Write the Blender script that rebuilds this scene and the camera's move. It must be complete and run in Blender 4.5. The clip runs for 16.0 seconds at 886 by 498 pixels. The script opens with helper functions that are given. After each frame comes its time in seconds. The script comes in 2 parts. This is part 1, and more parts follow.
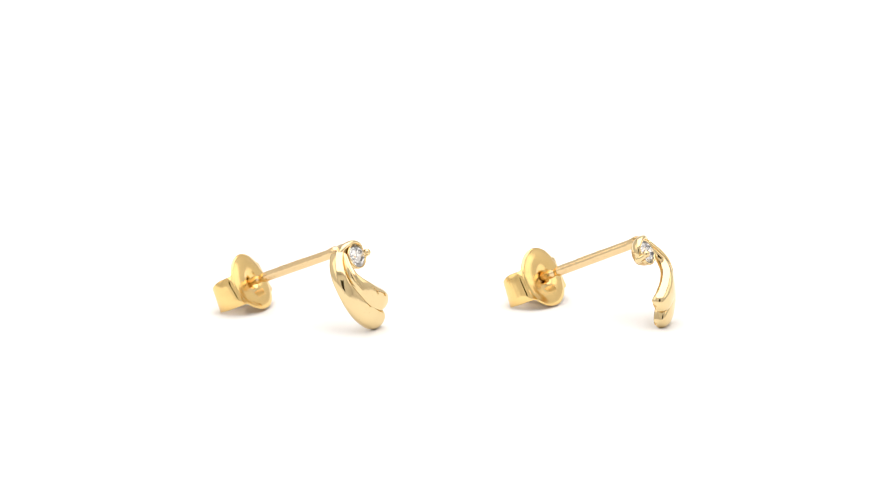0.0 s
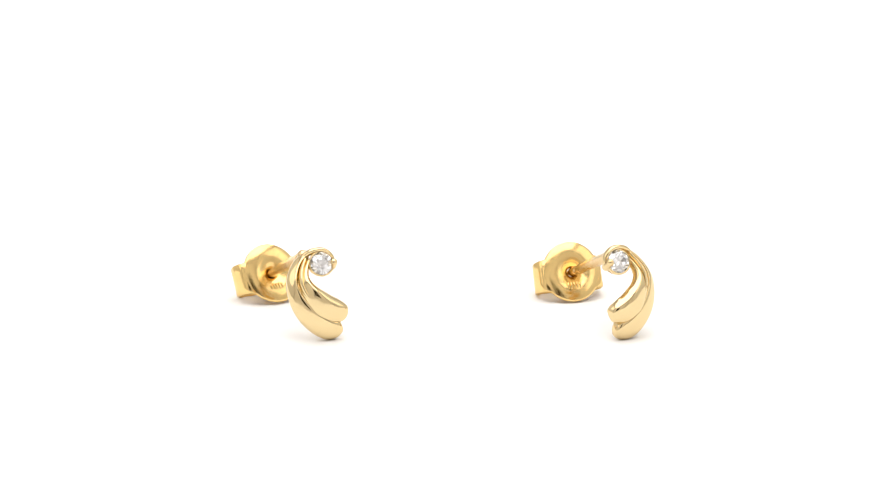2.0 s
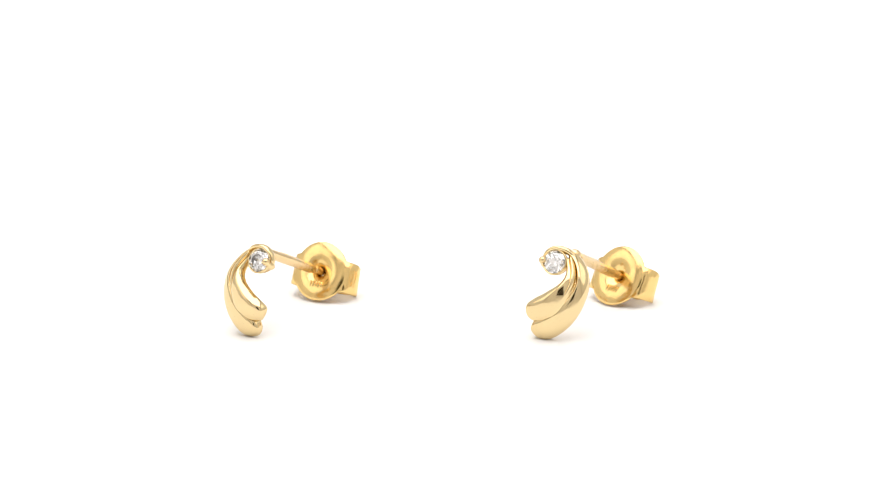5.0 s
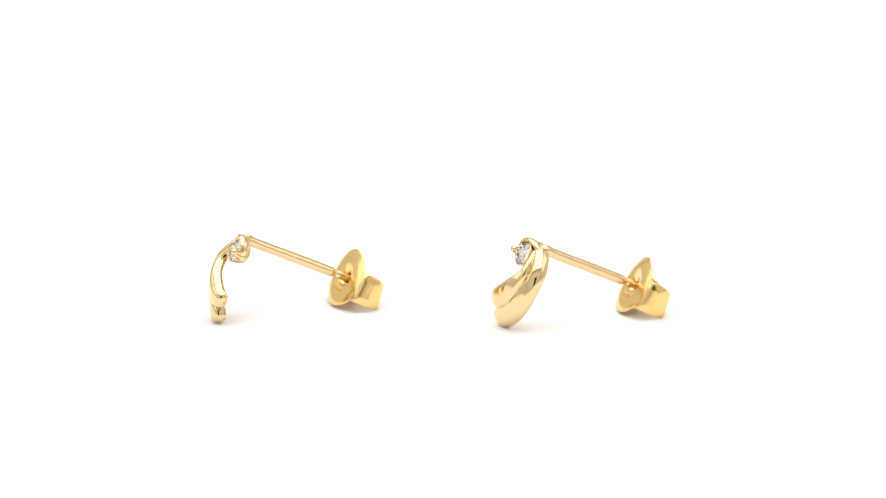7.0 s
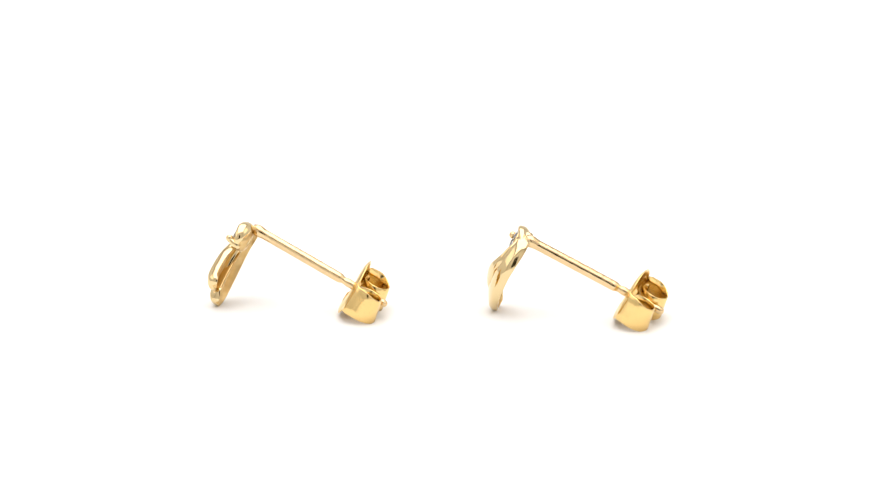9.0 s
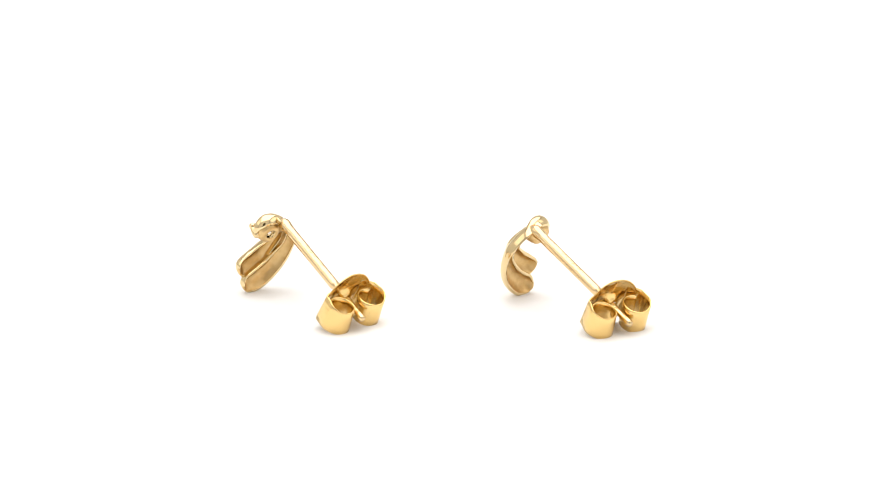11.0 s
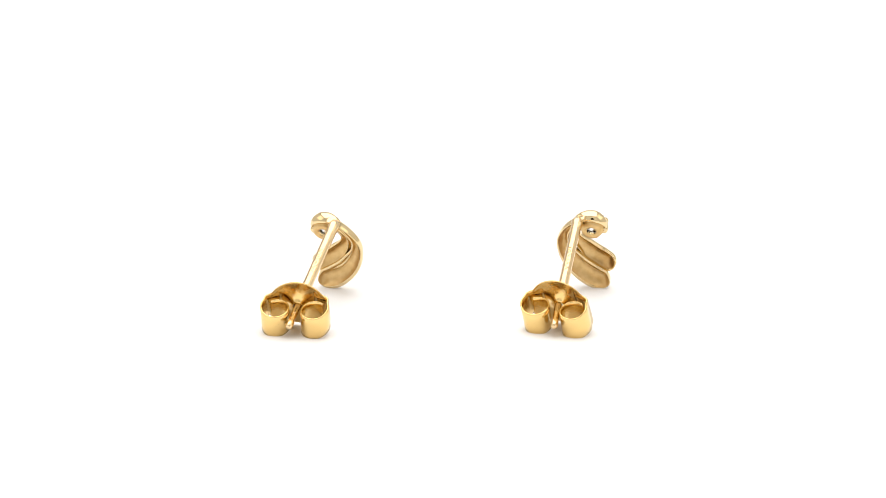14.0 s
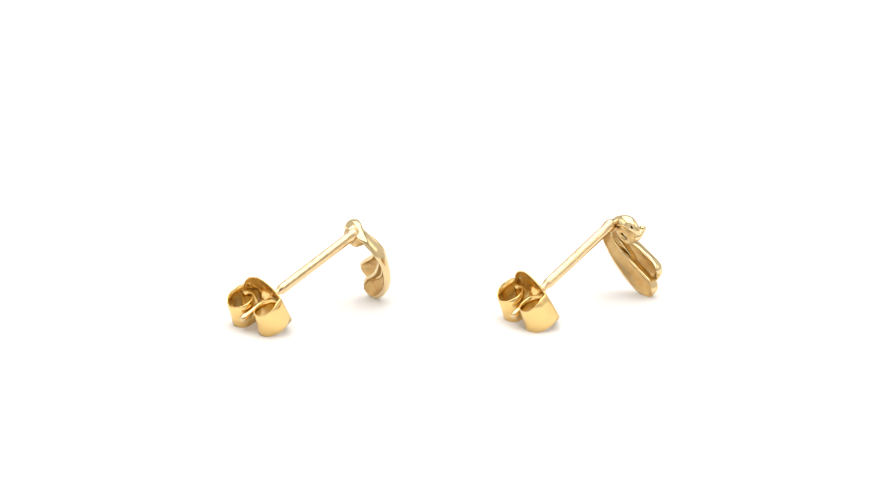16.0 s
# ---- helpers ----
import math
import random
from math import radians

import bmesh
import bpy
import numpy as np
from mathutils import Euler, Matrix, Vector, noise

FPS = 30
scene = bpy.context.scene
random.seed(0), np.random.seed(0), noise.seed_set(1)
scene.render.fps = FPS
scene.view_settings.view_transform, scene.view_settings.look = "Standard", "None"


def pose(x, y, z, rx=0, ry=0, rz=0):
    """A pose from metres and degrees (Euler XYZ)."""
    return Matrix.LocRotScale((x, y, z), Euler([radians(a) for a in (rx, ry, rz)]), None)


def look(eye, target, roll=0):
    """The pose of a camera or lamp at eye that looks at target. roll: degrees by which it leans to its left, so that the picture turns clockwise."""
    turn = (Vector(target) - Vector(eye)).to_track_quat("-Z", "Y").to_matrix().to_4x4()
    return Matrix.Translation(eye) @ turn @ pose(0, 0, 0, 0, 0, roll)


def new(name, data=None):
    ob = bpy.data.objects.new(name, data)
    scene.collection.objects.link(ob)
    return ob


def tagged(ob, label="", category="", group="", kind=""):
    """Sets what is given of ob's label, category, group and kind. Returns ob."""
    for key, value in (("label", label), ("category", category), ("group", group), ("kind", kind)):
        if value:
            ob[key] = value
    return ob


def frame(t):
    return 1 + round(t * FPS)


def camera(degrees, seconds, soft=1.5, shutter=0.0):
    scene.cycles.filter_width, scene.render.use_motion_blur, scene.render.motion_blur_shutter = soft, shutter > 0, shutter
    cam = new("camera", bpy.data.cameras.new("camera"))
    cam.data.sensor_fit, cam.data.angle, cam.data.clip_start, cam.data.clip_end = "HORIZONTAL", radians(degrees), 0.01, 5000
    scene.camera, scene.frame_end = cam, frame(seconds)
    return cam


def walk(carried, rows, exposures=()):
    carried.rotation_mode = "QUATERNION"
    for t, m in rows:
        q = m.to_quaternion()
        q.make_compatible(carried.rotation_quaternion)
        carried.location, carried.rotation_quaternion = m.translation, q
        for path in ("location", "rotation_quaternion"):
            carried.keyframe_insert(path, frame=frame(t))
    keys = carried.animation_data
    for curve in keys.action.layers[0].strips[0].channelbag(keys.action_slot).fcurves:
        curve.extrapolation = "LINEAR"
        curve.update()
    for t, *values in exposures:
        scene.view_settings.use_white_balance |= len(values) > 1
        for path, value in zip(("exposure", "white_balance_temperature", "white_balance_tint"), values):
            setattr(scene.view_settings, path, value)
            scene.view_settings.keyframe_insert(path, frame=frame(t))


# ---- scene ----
MM = 0.001
SECONDS = 16.0

# ---- camera: a still tele-macro view, 0.51 m away, looking 17.5 degrees down ----
cam = camera(8.0, SECONDS, soft=0.8)
EYE = Vector((0.0, -484.3 * MM, 158.6 * MM))
DOWN = radians(17.547)
AIM = EYE + Vector((0.00014, math.cos(DOWN), -math.sin(DOWN)))
walk(cam, [(0.0, look(EYE, AIM)), (SECONDS, look(EYE, AIM))])

# ---- light: a white tent in a dim room, with a large softbox under its roof and a softbox in each side ----
world = bpy.data.worlds.new("studio_world")
scene.world = world
world.use_nodes = True
back = world.node_tree.nodes["Background"]
back.inputs[0].default_value = (0.055, 0.047, 0.038, 1)
back.inputs[1].default_value = 1.0


def softbox(name, eye, target, sx, sy, watts, colour):
    data = bpy.data.lights.new(name, "AREA")
    data.shape, data.size, data.size_y, data.energy, data.color = "RECTANGLE", sx, sy, watts, colour
    ob = new(name, data)
    ob.matrix_world = look(eye, target)
    return ob


softbox("roof_softbox", (0.0, 0.10, 0.59), (0.0, 0.10, 0.0), 0.72, 0.96, 4.45, (1.0, 0.99, 0.98))
softbox("side_softbox", (-0.425, -0.08, 0.27), (0, -0.06, 0.02), 0.40, 0.40, 0.38, (1.0, 0.97, 0.945))
softbox("side_softbox", (0.425, -0.08, 0.27), (0, -0.06, 0.02), 0.40, 0.40, 0.38, (1.0, 0.97, 0.945))


# ---- materials ----
def material(name):
    m = bpy.data.materials.new(name)
    m.use_nodes = True
    nt = m.node_tree
    return m, nt, nt.nodes["Principled BSDF"]


def ramp_between(nt, fac, low, high, a, b):
    r = nt.nodes.new("ShaderNodeMapRange")
    r.inputs[1].default_value, r.inputs[2].default_value = low, high
    r.inputs[3].default_value, r.inputs[4].default_value = a, b
    nt.links.new(fac, r.inputs[0])
    return r.outputs[0]


def noise_node(nt, scale, detail=3.0):
    co = nt.nodes.new("ShaderNodeTexCoord")
    n = nt.nodes.new("ShaderNodeTexNoise")
    n.inputs["Scale"].default_value, n.inputs["Detail"].default_value = scale, detail
    nt.links.new(co.outputs["Object"], n.inputs["Vector"])
    return n.outputs["Fac"]


def gold(name, colour, rough_a, rough_b, relief, grain_scale, stain=0.94, stain_scale=420.0):
    """Yellow gold: a metal with slightly uneven polish and hair-fine relief."""
    m, nt, b = material(name)
    b.inputs["Metallic"].default_value = 1.0
    coarse, fine = noise_node(nt, stain_scale), noise_node(nt, grain_scale, 4.0)
    mix = nt.nodes.new("ShaderNodeMix")
    mix.data_type = "RGBA"
    mix.inputs[6].default_value = (*colour, 1)
    mix.inputs[7].default_value = (colour[0] * stain, colour[1] * stain ** 1.5, colour[2] * stain ** 2.5, 1)
    nt.links.new(coarse, mix.inputs[0])
    nt.links.new(mix.outputs[2], b.inputs["Base Color"])
    nt.links.new(ramp_between(nt, fine, 0.3, 0.7, rough_a, rough_b), b.inputs["Roughness"])
    bump = nt.nodes.new("ShaderNodeBump")
    bump.inputs["Strength"].default_value, bump.inputs["Distance"].default_value = relief, 0.00004
    nt.links.new(fine, bump.inputs["Height"])
    waves = nt.nodes.new("ShaderNodeBump")
    waves.inputs["Strength"].default_value, waves.inputs["Distance"].default_value = 0.03, 0.00025
    nt.links.new(noise_node(nt, 900.0, 2.0), waves.inputs["Height"])
    nt.links.new(waves.outputs[0], bump.inputs["Normal"])
    nt.links.new(bump.outputs[0], b.inputs["Normal"])
    return m


GOLD = gold("polished_gold", (0.80, 0.637, 0.362), 0.08, 0.15, 0.16, 2300.0)
GOLD_CAST = gold("cast_gold_back", (0.80, 0.60, 0.305), 0.30, 0.46, 0.7, 4200.0, 0.66, 1500.0)
GOLD_SHEET = gold("pressed_sheet_gold", (0.90, 0.655, 0.28), 0.13, 0.27, 0.20, 2100.0, 0.92, 700.0)
GOLD_WIRE = gold("drawn_wire_gold", (0.82, 0.625, 0.36), 0.08, 0.24, 0.6, 4200.0)

GEM, nt, b = material("clear_cut_stone")
b.inputs["Base Color"].default_value = (1, 1, 1, 1)
b.inputs["Transmission Weight"].default_value = 1.0
b.inputs["IOR"].default_value = 2.35
b.inputs["Roughness"].default_value = 0.0



def matt_white(name, colour, rough):
    """A matt white sheet with a faint fleck."""
    m, nt, b = material(name)
    mix = nt.nodes.new("ShaderNodeMix")
    mix.data_type = "RGBA"
    mix.inputs[6].default_value, mix.inputs[7].default_value = (*colour, 1), (*[0.98 * c for c in colour], 1)
    nt.links.new(noise_node(nt, 900.0, 2.0), mix.inputs[0])
    nt.links.new(mix.outputs[2], b.inputs["Base Color"])
    b.inputs["Roughness"].default_value = rough
    b.inputs["Specular IOR Level"].default_value = 0.2
    return m


WHITE = matt_white("matt_white_studio_board", (0.92, 0.92, 0.92), 0.75)
FABRIC = matt_white("warm_white_tent_fabric", (0.70, 0.68, 0.66), 0.9)


# ---- mesh helpers ----
def mesh_object(name, bm, mat, smooth=True):
    bmesh.ops.recalc_face_normals(bm, faces=bm.faces)
    me = bpy.data.meshes.new(name)
    bm.to_mesh(me)
    bm.free()
    for f in me.polygons:
        f.use_smooth = smooth
    me.materials.append(mat)
    return new(name, me)


def part(name, bm, mat, parent, label="", smooth=True):
    ob = mesh_object(name, bm, mat, smooth)
    ob.parent = parent
    if label:
        tagged(ob, label)
    return ob


def loft(bm, rings, close_ring=True, cap_start=True, cap_end=True):
    """Skin a list of rings of equal length."""
    rows = [[bm.verts.new(v) for v in ring] for ring in rings]
    n = len(rows[0])
    for a, c in zip(rows, rows[1:]):
        for i in range(n if close_ring else n - 1):
            j = (i + 1) % n
            bm.faces.new((a[i], a[j], c[j], c[i]))
    if cap_start:
        bm.faces.new(rows[0][::-1])
    if cap_end:
        bm.faces.new(rows[-1])
    return rows


def spline(keys, n):
    """Catmull-Rom through equal-length tuples, n samples."""
    k = [np.array(v, float) for v in keys]
    k = [2 * k[0] - k[1], *k, 2 * k[-1] - k[-2]]
    out = []
    for s in np.linspace(0, len(keys) - 1.000001, n):
        i, f = int(s), s - int(s)
        p0, p1, p2, p3 = k[i:i + 4]
        out.append(0.5 * (2 * p1 + (p2 - p0) * f + (2 * p0 - 5 * p1 + 4 * p2 - p3) * f * f + (3 * p1 - p0 - 3 * p2 + p3) * f ** 3))
    return out


def evened(rows, times):
    """The same line with its bends eased; the ends stay."""
    rows = np.array(rows)
    for _ in range(times):
        rows[1:-1] = 0.25 * rows[:-2] + 0.5 * rows[1:-1] + 0.25 * rows[2:]
    return rows


# ---- floor ----
def studio_sweep():
    """One white sheet: flat under the earrings, curving up into a wall far behind them."""
    bm = bmesh.new()
    prof = [(-1.6, 0.0), (0.55, 0.0)]
    for a in range(5, 91, 5):
        prof.append((0.55 + 0.25 * math.sin(radians(a)), 0.25 - 0.25 * math.cos(radians(a))))
    prof.append((0.80, 1.1))
    rows = [[bm.verts.new((x, y, z)) for x in (-1.2, 1.2)] for y, z in prof]
    for a, c in zip(rows, rows[1:]):
        bm.faces.new((a[0], a[1], c[1], c[0]))
    ob = mesh_object("backdrop", bm, WHITE)
    return tagged(ob, "seamless matt white studio sweep under the earrings", "backdrop", kind="structure")


studio_sweep()


def block(bm, lo, hi):
    """A box between two corners."""
    v = [bm.verts.new((x, y, z)) for x in (lo[0], hi[0]) for y in (lo[1], hi[1]) for z in (lo[2], hi[2])]
    for q in ((0, 1, 3, 2), (4, 6, 7, 5), (0, 4, 5, 1), (2, 3, 7, 6), (0, 2, 6, 4), (1, 5, 7, 3)):
        bm.faces.new([v[i] for i in q])


def tent_wall(name, label, *blocks):
    bm = bmesh.new()
    for lo, hi in blocks:
        block(bm, lo, hi)
    return tagged(mesh_object(name, bm, FABRIC, smooth=False), label, "wall", kind="structure")


# the tent: two side walls and a front wall with a port for the lens
PORT = (0.085, 0.05, 0.36)
tent_wall("wall_west", "plain white fabric side wall of a photo tent", ((-0.47, -0.47, 0.001), (-0.45, 0.79, 0.60)))
tent_wall("wall_east", "plain white fabric side wall of a photo tent", ((0.45, -0.47, 0.001), (0.47, 0.79, 0.60)))
tent_wall("wall_south", "white fabric front wall of a photo tent with lens port",
          ((-0.47, -0.482, 0.001), (-PORT[0], -0.472, 0.60)), ((PORT[0], -0.482, 0.001), (0.47, -0.472, 0.60)),
          ((-PORT[0], -0.482, 0.001), (PORT[0], -0.472, PORT[1])), ((-PORT[0], -0.482, PORT[2]), (PORT[0], -0.472, 0.60)))

bm = bmesh.new()
block(bm, (-0.47, -0.482, 0.602), (0.47, 0.79, 0.612))
tagged(mesh_object("ceiling", bm, FABRIC, smooth=False), "plain white fabric roof of a photo tent", "ceiling", kind="structure")

# ---- the earring ----
# Own space of the jewel, in mm: u to the open side of the crest, p back along the post, v up in the plane of the crest.
# The post points 4 degrees aside and about 26 degrees down, so that crest and clutch both rest on the floor.
# each one: height of the junction, pitch of its post, and stretch of its crest
SEAT = {1: (6.12, 25.6, 0.98), -1: (6.20, 26.4, 1.0)}
YAW = radians(3.8)


def place(q, side):
    high, pitch, stretch = SEAT[side]
    pitch = radians(pitch)
    along_u = Vector((math.cos(YAW), -math.sin(YAW), 0.0))
    along_p = Vector((math.sin(YAW) * math.cos(pitch), math.cos(YAW) * math.cos(pitch), -math.sin(pitch)))
    v = Vector((-1.50, -3.831, high)) + along_u * q[0] + along_p * q[1] + along_u.cross(along_p) * (q[2] * stretch)
    return Vector((v.x * side, v.y, v.z)) * MM


def rings_at(rings, side):
    return [[place(q, side) for q in ring] for ring in rings]


# cross-sections from edge A (1) to edge B (-1) with the height over the back; the leaning one has its crest near B and a steep flank there
LEANING = [(0.92, 0.0), (1.0, 0.13), (1.0, 0.33), (0.94, 0.48), (0.78, 0.61), (0.50, 0.745), (0.20, 0.87), (-0.10, 0.965), (-0.30, 1.0),
           (-0.46, 0.98), (-0.64, 0.89), (-0.81, 0.75), (-0.93, 0.58), (-1.0, 0.44), (-0.96, 0.33)]
ROUND = [(0.9, 0.0), (1.0, 0.3), (0.86, 0.66), (0.52, 0.91), (0.0, 1.0), (-0.52, 0.91), (-0.86, 0.66), (-1.0, 0.3), (-0.9, 0.0)]
ARC = 41


def feather_rings(stations, samples=110, section=LEANING, hollow=0.42, shift=0.20, swell=0.0):
    """A tapering, bulging feather: stations are edge A (u, v), edge B (u, v), back level, crest height.
    shift, swell: how far the blade stands forward and thickens past its head."""
    leaning, bulb = evened(spline(section, ARC), 6), evened(spline(ROUND, ARC), 6)
    rings = []

    def ease(f):
        f = min(1.0, max(0.0, f))
        return f * f * (3 - 2 * f)

    for i, r in enumerate(evened(spline(stations, samples), 14)):
        mid, half = (r[0:2] + r[2:4]) / 2, (r[0:2] - r[2:4]) / 2
        grown = ease(i / samples / 0.35) * (1 - ease((i / samples - 0.88) / 0.12))
        base, high = r[4] + shift * ease(i / samples / 0.35), r[5] + swell * grown
        # the hollow of the back begins past the solid head and runs out before the bulb of the tip
        fade = ease((0.88 - i / samples) / 0.20) * ease((i / samples - 0.04) / 0.18)
        tip = 0.85 * ease((i / samples - 0.66) / 0.26)
        front = leaning * (1 - tip) + bulb * tip
        ring = []
        for across, h in front:
            q = mid + half * across
            ring.append((q[0], -(base + high * h), q[1]))
        for k in range(ARC - 2, 0, -1):
            t = math.pi * k / (ARC - 1)
            across = 0.68 * math.cos(t)
            q = mid + half * across
            lift = front[-1][1] * (0.68 - across) / 1.36
            ring.append((q[0], -(base + high * lift + high * (hollow * fade - 0.10 * (1 - fade)) * math.sin(t) ** 1.3), q[1]))
        rings.append(ring)
    return rings


def tube_rings(centres, radii, ref=(0, 1, 0), n=12):
    """Round tube along a line of points."""
    c = [Vector(v) for v in centres]
    out = []
    for i, p in enumerate(c):
        d = (c[min(i + 1, len(c) - 1)] - c[max(i - 1, 0)]).normalized()
        x = d.cross(Vector(ref)).normalized()
        y = d.cross(x)
        out.append([p + (x * math.cos(2 * math.pi * k / n) + y * math.sin(2 * math.pi * k / n)) * radii[i] for k in range(n)])
    return out


def lathe_rings(profile, centre, n=40):
    """Turned about an axis parallel to the post; profile of (radius, p)."""
    return [[(centre[0] + r * math.cos(2 * math.pi * k / n), centre[1] + d, centre[2] + r * math.sin(2 * math.pi * k / n)) for k in range(n)] for r, d in profile]


OUTER = [(0.58, 0.45, 0.68, 0.10, 0.30, 0.90), (-0.52, 0.02, -0.12, -0.36, 0.17, 1.00), (-1.36, -0.90, -0.66, -1.12, 0.20, 1.00),
         (-1.82, -1.93, -0.96, -2.02, 0.30, 0.98), (-1.92, -2.88, -0.88, -2.92, 0.38, 0.96), (-1.70, -4.25, -0.30, -3.64, 0.34, 1.02),
         (-1.06, -5.52, 0.52, -4.48, 0.22, 1.12), (-0.12, -6.48, 1.30, -4.96, 0.08, 1.14), (0.68, -6.95, 1.76, -5.20, 0.0, 1.10),
         (1.24, -7.04, 2.04, -5.40, 0.0, 1.02), (1.74, -6.97, 2.20, -5.74, 0.0, 0.88), (2.06, -6.76, 2.27, -6.02, 0.03, 0.67),
         (2.21, -6.60, 2.30, -6.24, 0.10, 0.42), (2.28, -6.45, 2.28, -6.43, 0.27, 0.06)]
INNER = [(-0.05, -0.25, 0.40, -0.55, 0.50, 0.66), (-0.72, -1.12, 0.10, -1.14, 0.52, 0.88), (-1.12, -2.13, -0.06, -1.97, 0.66, 1.0),
         (-1.08, -3.04, 0.29, -2.64, 0.80, 1.02), (-0.68, -3.98, 0.82, -3.11, 0.86, 1.08), (-0.04, -5.06, 1.52, -3.62, 0.80, 1.12),
         (0.78, -5.56, 1.96, -3.86, 0.72, 1.12), (1.40, -5.80, 2.24, -4.06, 0.66, 1.10), (1.96, -5.80, 2.49, -4.22, 0.60, 1.02),
         (2.36, -5.66, 2.68, -4.40, 0.62, 0.82), (2.58, -5.44, 2.78, -4.66, 0.70, 0.52), (2.76, -5.07, 2.765, -5.03, 0.92, 0.06)]
RIB = [(-0.25, -0.22, 0.0, -0.46, 0.66, 0.66), (-0.76, -1.06, -0.38, -1.12, 0.66, 0.80), (-1.08, -2.06, -0.62, -2.10, 0.72, 0.88),
       (-1.00, -2.98, -0.52, -2.86, 0.82, 0.86), (-0.64, -3.76, -0.26, -3.52, 0.86, 0.78), (-0.20, -4.24, 0.0, -4.04, 0.84, 0.66), (0.20, -4.56, 0.24, -4.52, 0.8, 0.3)]
STONE = (1.08, -1.32, -0.92)


def gem_mesh(side):
    """Round brilliant: table, crown facets, girdle, pavilion."""
    bm = bmesh.new()
    R = 0.93
    cu, cp, cv = STONE

    def pt(r, ang, fwd):
        return place((cu + r * math.cos(ang), cp - fwd, cv + r * math.sin(ang)), side)

    n = 8
    step = 2 * math.pi / n
    table = [bm.verts.new(pt(0.55 * R, i * step, 0.30)) for i in range(n)]
    star = [bm.verts.new(pt(0.78 * R, (i + 0.5) * step, 0.19)) for i in range(n)]
    girdle = [bm.verts.new(pt(R, i * step / 2, 0.03)) for i in range(2 * n)]
    under = [bm.verts.new(pt(R, i * step / 2, -0.03)) for i in range(2 * n)]
    low = [bm.verts.new(pt(0.28 * R, (i + 0.5) * step, -0.66)) for i in range(n)]
    culet = bm.verts.new(pt(0, 0, -0.89))
    bm.faces.new(table)
    for i in range(n):
        j = (i + 1) % n
        bm.faces.new((table[i], table[j], star[i]))
        g0, g1, g2 = girdle[2 * i], girdle[2 * i + 1], girdle[(2 * i + 2) % (2 * n)]
        bm.faces.new((table[i], star[i], g0))
        bm.faces.new((star[i], g1, g0))
        bm.faces.new((star[i], g2, g1))
        bm.faces.new((star[i], table[j], g2))
        u0, u1, u2 = under[2 * i], under[2 * i + 1], under[(2 * i + 2) % (2 * n)]
        bm.faces.new((u0, u1, low[i]))
        bm.faces.new((u1, u2, low[i]))
        bm.faces.new((u2, low[j], low[i]))
        bm.faces.new((low[i], low[j], culet))
    for i in range(2 * n):
        j = (i + 1) % (2 * n)
        bm.faces.new((girdle[i], girdle[j], under[j], under[i]))
    return bm


def seated(rings, yaw, roll, lean=-0.10):
    """The clutch sits a little skewed on its post."""
    c, s = math.cos(radians(yaw)), math.sin(radians(yaw))
    out = []
    for ring in rings:
        out.append([])
        for u, p, v in ring:
            p, u, v = p - 9.04 + 0.09 * v, u + lean * v + 1.8 * roll, v + roll * u
            out[-1].append((u * c + p * s, 8.86 + p * c - u * s, v))
    return out


def scroll_rings(sign):
    """The rolled wing of the clutch: a strip from the plate's edge that curls back to the post and into itself."""
    path = [(1.30, 9.04), (1.60, 9.075), (1.90, 9.125), (2.16, 9.19), (2.38, 9.30), (2.54, 9.46)]
    cx, cp = 1.60, 10.44
    for a in range(-26, 316, 9):
        r = 1.12 - 0.22 * max(0, a - 140) / 150
        path.append((cx + r * math.cos(radians(a)), cp + r * math.sin(radians(a))))
    out = []
    n = len(path)
    for i, (x, y) in enumerate(path):
        x0, y0 = path[max(i - 1, 0)]
        x1, y1 = path[min(i + 1, n - 1)]
        d = Vector((x1 - x0, y1 - y0)).normalized()
        nx, ny = -d.y, d.x
        f = min(1.0, max(0, i - 5) / 13)
        f = f * f * (3 - 2 * f)
        # the strip leaves the plate along its rim, then narrows to the roll, whose foot stands further back
        rim = (0.35, 0.20, 0.10, 0.04, 0.0, 0.0)[min(i, 5)]
        top, low, t = 1.10 + rim - 0.48 * f, -1.34 - 0.8 * rim + 0.04 * f, (0.015, 0.03, 0.048, 0.06, 0.065)[min(i, 4)]
        mid, half = (top + low) / 2, (top - low) / 2
        ring = []
        for off, z in ((t, -1), (t, -0.5), (t, 0), (t, 0.5), (t, 1), (0, 1.05), (-t, 1), (-t, 0.5), (-t, 0), (-t, -0.5), (-t, -1), (0, -1.05)):
            ring.append((sign * (x + nx * off), y + ny * off - 0.22 * f * (mid + half * z), mid + half * z))
        out.append(ring)
    return out


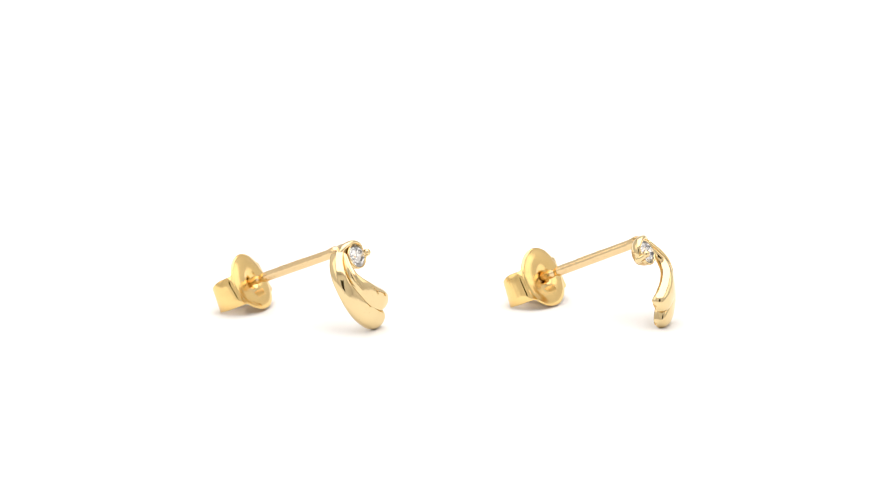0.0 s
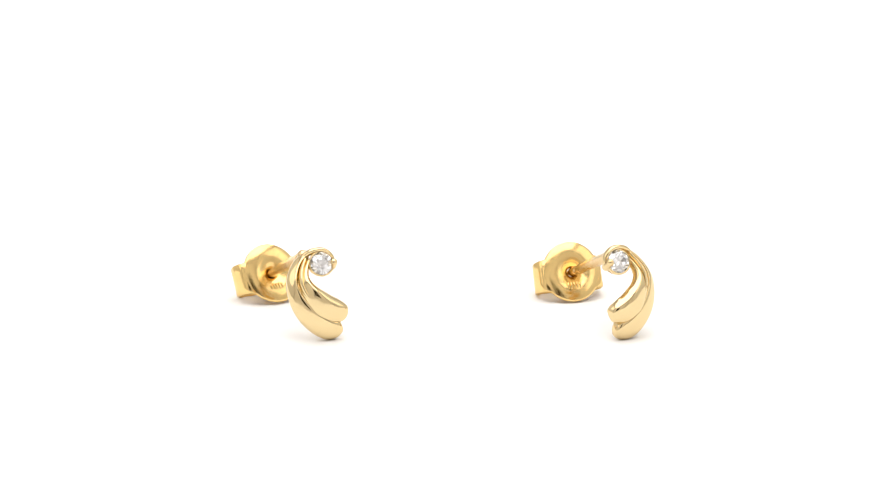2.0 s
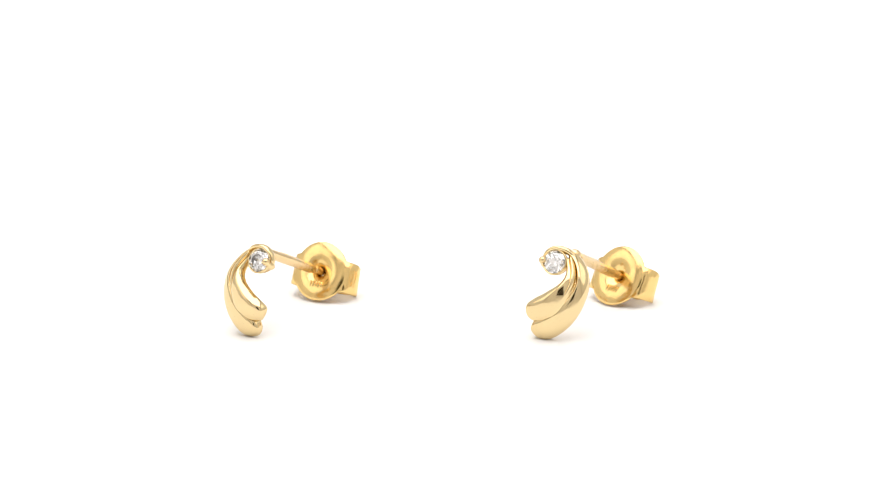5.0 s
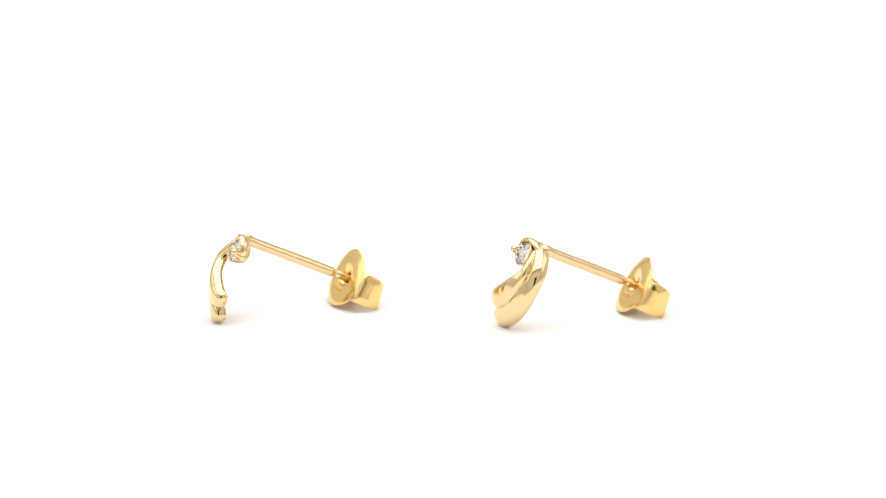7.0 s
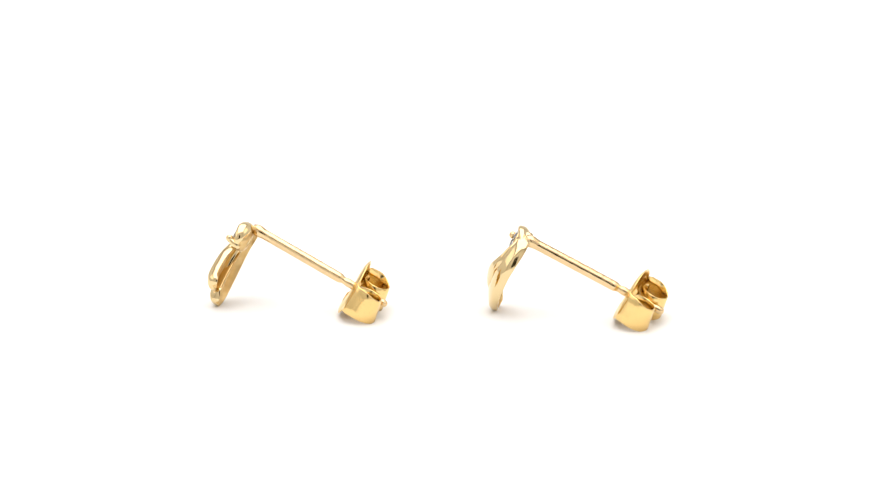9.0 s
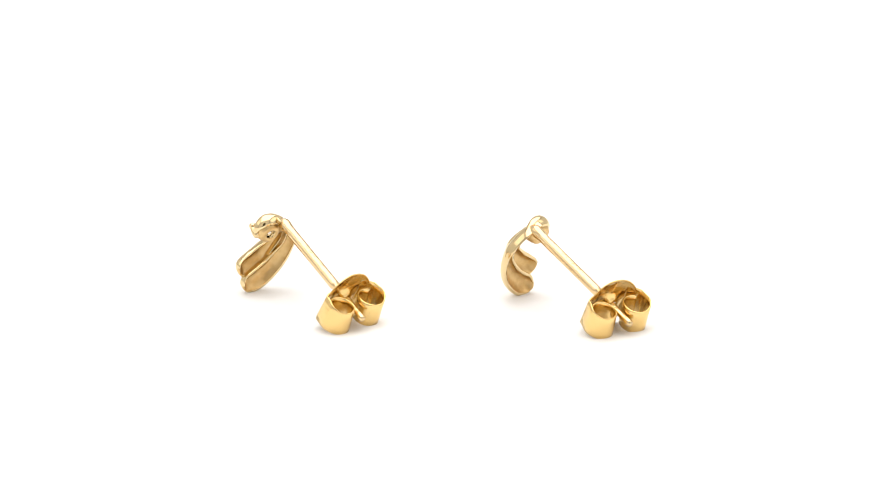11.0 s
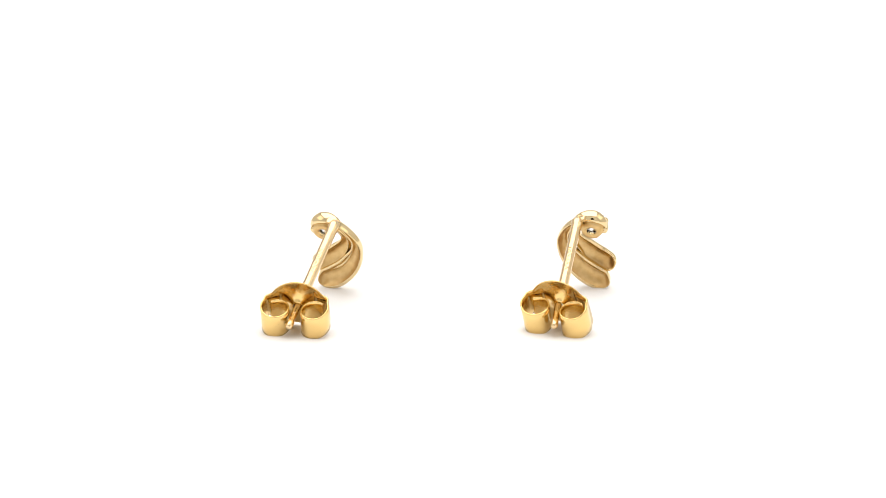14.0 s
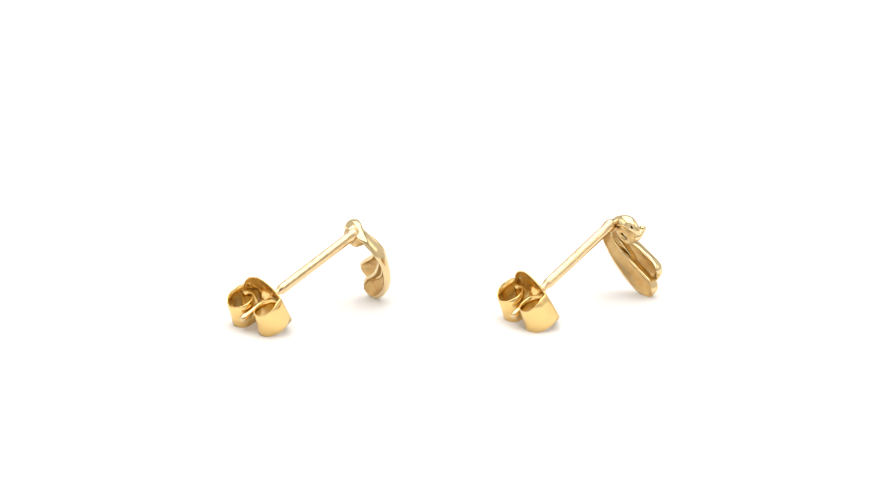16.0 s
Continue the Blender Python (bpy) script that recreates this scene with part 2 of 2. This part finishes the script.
def build_earring(side, label):
    """side 1: crest opening to the right as seen from the front; -1: its mirror image."""
    yaw, roll = (-6.5, 0.04) if side > 0 else (-9.5, 0.08)
    thing = tagged(new("stud_earring"), label, "earring", group="pair of stud earrings")

    bm = bmesh.new()
    loft(bm, rings_at(feather_rings(RIB, 60, ROUND), side))
    part("middle_rib", bm, GOLD, thing)

    def cast_back(bm, rows, first):
        """The hollow back keeps the matt skin of the casting."""
        back = {v for row in rows for v in row[first:]}
        for f in bm.faces:
            if sum(v in back for v in f.verts) >= 3:
                f.material_index = 1

    bm = bmesh.new()
    rows = loft(bm, rings_at(feather_rings(OUTER, shift=0.03 + 0.07 * side, swell=0.20 - 0.03 * side), side))
    cast_back(bm, rows, ARC)
    part("outer_feather", bm, GOLD, thing).data.materials.append(GOLD_CAST)
    bm = bmesh.new()
    rows = loft(bm, rings_at(feather_rings(INNER, shift=0.18, swell=0.08), side))
    cast_back(bm, rows, ARC)
    part("inner_feather", bm, GOLD, thing).data.materials.append(GOLD_CAST)

    # row of cast beads down in the groove between the two feathers
    bm = bmesh.new()
    rng = random.Random(4)
    for q in spline([(-0.92, 1.10, -1.75), (-1.06, 1.14, -2.30), (-1.04, 1.25, -2.95), (-0.86, 1.31, -3.55), (-0.62, 1.31, -4.00), (-0.18, 1.25, -4.50)], 27):
        ball = bmesh.ops.create_icosphere(bm, subdivisions=2, radius=rng.uniform(0.05, 0.09) * MM)["verts"]
        bmesh.ops.translate(bm, verts=ball, vec=place((q[0] + rng.uniform(-0.04, 0.04), -q[1] - 0.20 + rng.uniform(-0.03, 0.05), q[2]), side))
    part("bead_row", bm, GOLD, thing)

    # cup that holds the stone, open at the back
    bm = bmesh.new()
    cup = [(0.38, 1.00), (0.37, 0.80), (0.70, 0.36), (0.90, 0.10), (0.93, -0.06), (1.00, -0.10), (1.06, -0.02), (1.04, 0.20), (0.94, 0.62), (0.82, 0.94), (0.60, 1.06)]
    loft(bm, rings_at(lathe_rings(cup + cup[:1], STONE, 32), side), cap_start=False, cap_end=False)
    bm.faces.index_update()
    bmesh.ops.remove_doubles(bm, verts=bm.verts, dist=1e-8)
    for f in bm.faces:
        if f.index >= 32 * 7:
            f.material_index = 1
    part("setting", bm, GOLD, thing, "tapered gold cup open at the back").data.materials.append(GOLD_CAST)

    # arm that hooks over the stone
    bm = bmesh.new()
    arm = spline([(-0.35, -0.80, -0.30), (0.10, -1.00, 0.05), (0.70, -1.15, 0.21), (1.34, -1.20, 0.17), (1.88, -1.18, -0.18), (2.14, -1.10, -0.66), (2.10, -1.00, -1.10)], 26)
    rings = []
    for i, ring in enumerate(tube_rings(arm, [0.17 + 0.09 * math.sin(math.pi * min(1, k / 25 + 0.15)) for k in range(26)], n=14)):
        deep = 1.0 + 1.3 * math.sin(math.pi * i / 25)
        rings.append([(q[0], arm[i][1] + 0.12 * (deep - 1) + (q[1] - arm[i][1]) * deep, q[2] - 0.30 * max(0.0, q[1] - arm[i][1]) * deep) for q in ring])
    loft(bm, rings_at(rings, side))
    part("hook", bm, GOLD, thing, "slim gold arm curling over the stone")

    # claw with its round bead
    bm = bmesh.new()
    claw = spline([(1.96, -0.62, -1.16), (2.02, -0.95, -1.14), (2.06, -1.30, -1.09), (2.00, -1.68, -0.97)], 12)
    loft(bm, rings_at(tube_rings(claw, [0.10, 0.27, 0.33, 0.34, 0.34, 0.33, 0.31, 0.28, 0.26, 0.24, 0.23, 0.22], (1, 0, 0), 16), side))
    tip = bmesh.ops.create_icosphere(bm, subdivisions=3, radius=0.30 * MM)["verts"]
    bmesh.ops.translate(bm, verts=tip, vec=place((1.99, -1.70, -0.95), side))
    part("prong", bm, GOLD, thing)

    part("gemstone", gem_mesh(side), GEM, thing, "clear round brilliant-cut stone", smooth=False)

    # post with its solder fillet, clutch notch and rounded end
    bm = bmesh.new()
    prof = [(0.02, -0.75), (0.34, -0.70), (0.50, -0.34), (0.49, -0.05), (0.45, 0.20), (0.42, 0.42), (0.415, 0.55)]
    prof += [(0.415 + 0.005 * math.sin(i * 2.3), 0.5 + i * 0.25) for i in range(1, 28)]
    prof += [(0.415, 7.45), (0.40, 7.56), (0.30, 7.72), (0.29, 7.92), (0.34, 8.08), (0.365, 8.25), (0.34, 8.5), (0.34, 8.75), (0.33, 9.6), (0.26, 10.4), (0.25, 10.9), (0.29, 11.15), (0.31, 11.5), (0.28, 11.7), (0.18, 11.82), (0.02, 11.86)]
    loft(bm, rings_at(lathe_rings(prof, (0, 0, 0), 20), side))
    post = part("post", bm, GOLD_WIRE, thing)

    # worn hallmark strokes on the upper side of the post
    rng = random.Random(11 + side)
    for k in range(10):
        bm = bmesh.new()
        p0, tilt = 3.0 + 0.27 * k + rng.uniform(-0.05, 0.05), rng.uniform(-0.20, 0.20)
        u0, long = rng.uniform(-0.24, -0.08), rng.uniform(0.05, 0.10)
        line = [(u0 + long * i, p0 + tilt * (i - 2) / 2, math.sqrt(0.415 ** 2 - (u0 + long * i) ** 2)) for i in range(5)]
        loft(bm, rings_at(tube_rings(line, [0.012, 0.034, 0.04, 0.034, 0.012], (0, 0, 1), 6), side))
        part("stamp_stroke", bm, GOLD_WIRE, post)

    # clutch: dished round plate with a funnel hole
    bm = bmesh.new()
    front = [(0.33, 0.60), (0.42, 0.43), (0.56, 0.29), (0.76, 0.17), (1.00, 0.075), (1.25, 0.005), (1.52, -0.03), (1.82, -0.03), (2.10, 0.015), (2.32, 0.08), (2.43, 0.13)]
    back = [(2.47, 0.18), (2.43, 0.22), (2.32, 0.21), (2.15, 0.165), (1.90, 0.12), (1.60, 0.11), (1.30, 0.14), (1.05, 0.21), (0.84, 0.31), (0.66, 0.43), (0.52, 0.56), (0.42, 0.66)]
    prof = [(r, 8.82 + d) for r, d in front + back + front[:1]]
    rings = [[(q[0] * 0.97, q[1] + 0.045 * q[0] ** 2, q[2]) for q in ring] for ring in lathe_rings(prof, (0, 0, 0), 48)]
    loft(bm, rings_at(seated(rings, yaw, roll), side), cap_start=False, cap_end=False)
    bmesh.ops.remove_doubles(bm, verts=bm.verts, dist=1e-8)
    clutch = part("clutch", bm, GOLD_SHEET, thing, "round dished gold butterfly clutch plate")
    # stamped mark on the plate, too worn to read: plain bars
    for u0, v0, u1, v1 in ((-0.50, -0.84, -0.50, -1.42), (-0.26, -0.80, -0.26, -1.44), (-0.02, -0.84, -0.02, -1.40), (0.22, -0.80, 0.22, -1.46), (0.46, -0.84, 0.46, -1.40)):
        bm = bmesh.new()
        a, c = Vector((u0, 8.84, v0)), Vector((u1, 8.84, v1))
        loft(bm, rings_at(seated(tube_rings([a, a.lerp(c, 0.1), a.lerp(c, 0.9), c], [0.03, 0.08, 0.08, 0.03], n=8), yaw, roll), side))
        part("stamp_stroke", bm, GOLD_SHEET, clutch)
    for sign in (1, -1):
        bm = bmesh.new()
        loft(bm, rings_at(seated(scroll_rings(sign), yaw, roll), side))
        part("scroll", bm, GOLD_SHEET, clutch)
        if side > 0 and sign > 0:
            # faint stamp on the outer face of one scroll
            for ang, z0, z1, turn in ((-30, 0.50, 0.05, 5), (-22, 0.36, -0.06, -7), (-16, 0.48, 0.30, 9), (-11, 0.22, -0.12, -4)):
                bm = bmesh.new()
                line = []
                for f in (0, 0.12, 0.5, 0.88, 1):
                    a = radians(ang + turn * f)
                    line.append((1.60 + 1.19 * math.cos(a), 10.44 + 1.19 * math.sin(a), z0 + (z1 - z0) * f))
                loft(bm, rings_at(seated(tube_rings(line, [0.012, 0.03, 0.035, 0.03, 0.012], (1, 0, 0), 8), yaw, roll), side))
                part("stamp_stroke", bm, GOLD_SHEET, clutch)
    return thing


LEFT = build_earring(1, "yellow gold feather stud earring with clear stone, resting on white floor")
RIGHT = build_earring(-1, "mirrored yellow gold feather stud earring with clear stone on white floor")


def turn_rows(x, y):
    """A steady clockwise turn on the spot."""
    return [(i / 10, pose(x * MM, y * MM, 0, 0, 0, 59.64 - 18.168 * i / 10)) for i in range(int(SECONDS * 10) + 1)]


def motions():
    walk(LEFT, turn_rows(-11.26, 0.07))
    walk(RIGHT, turn_rows(11.34, -0.07))


motions()
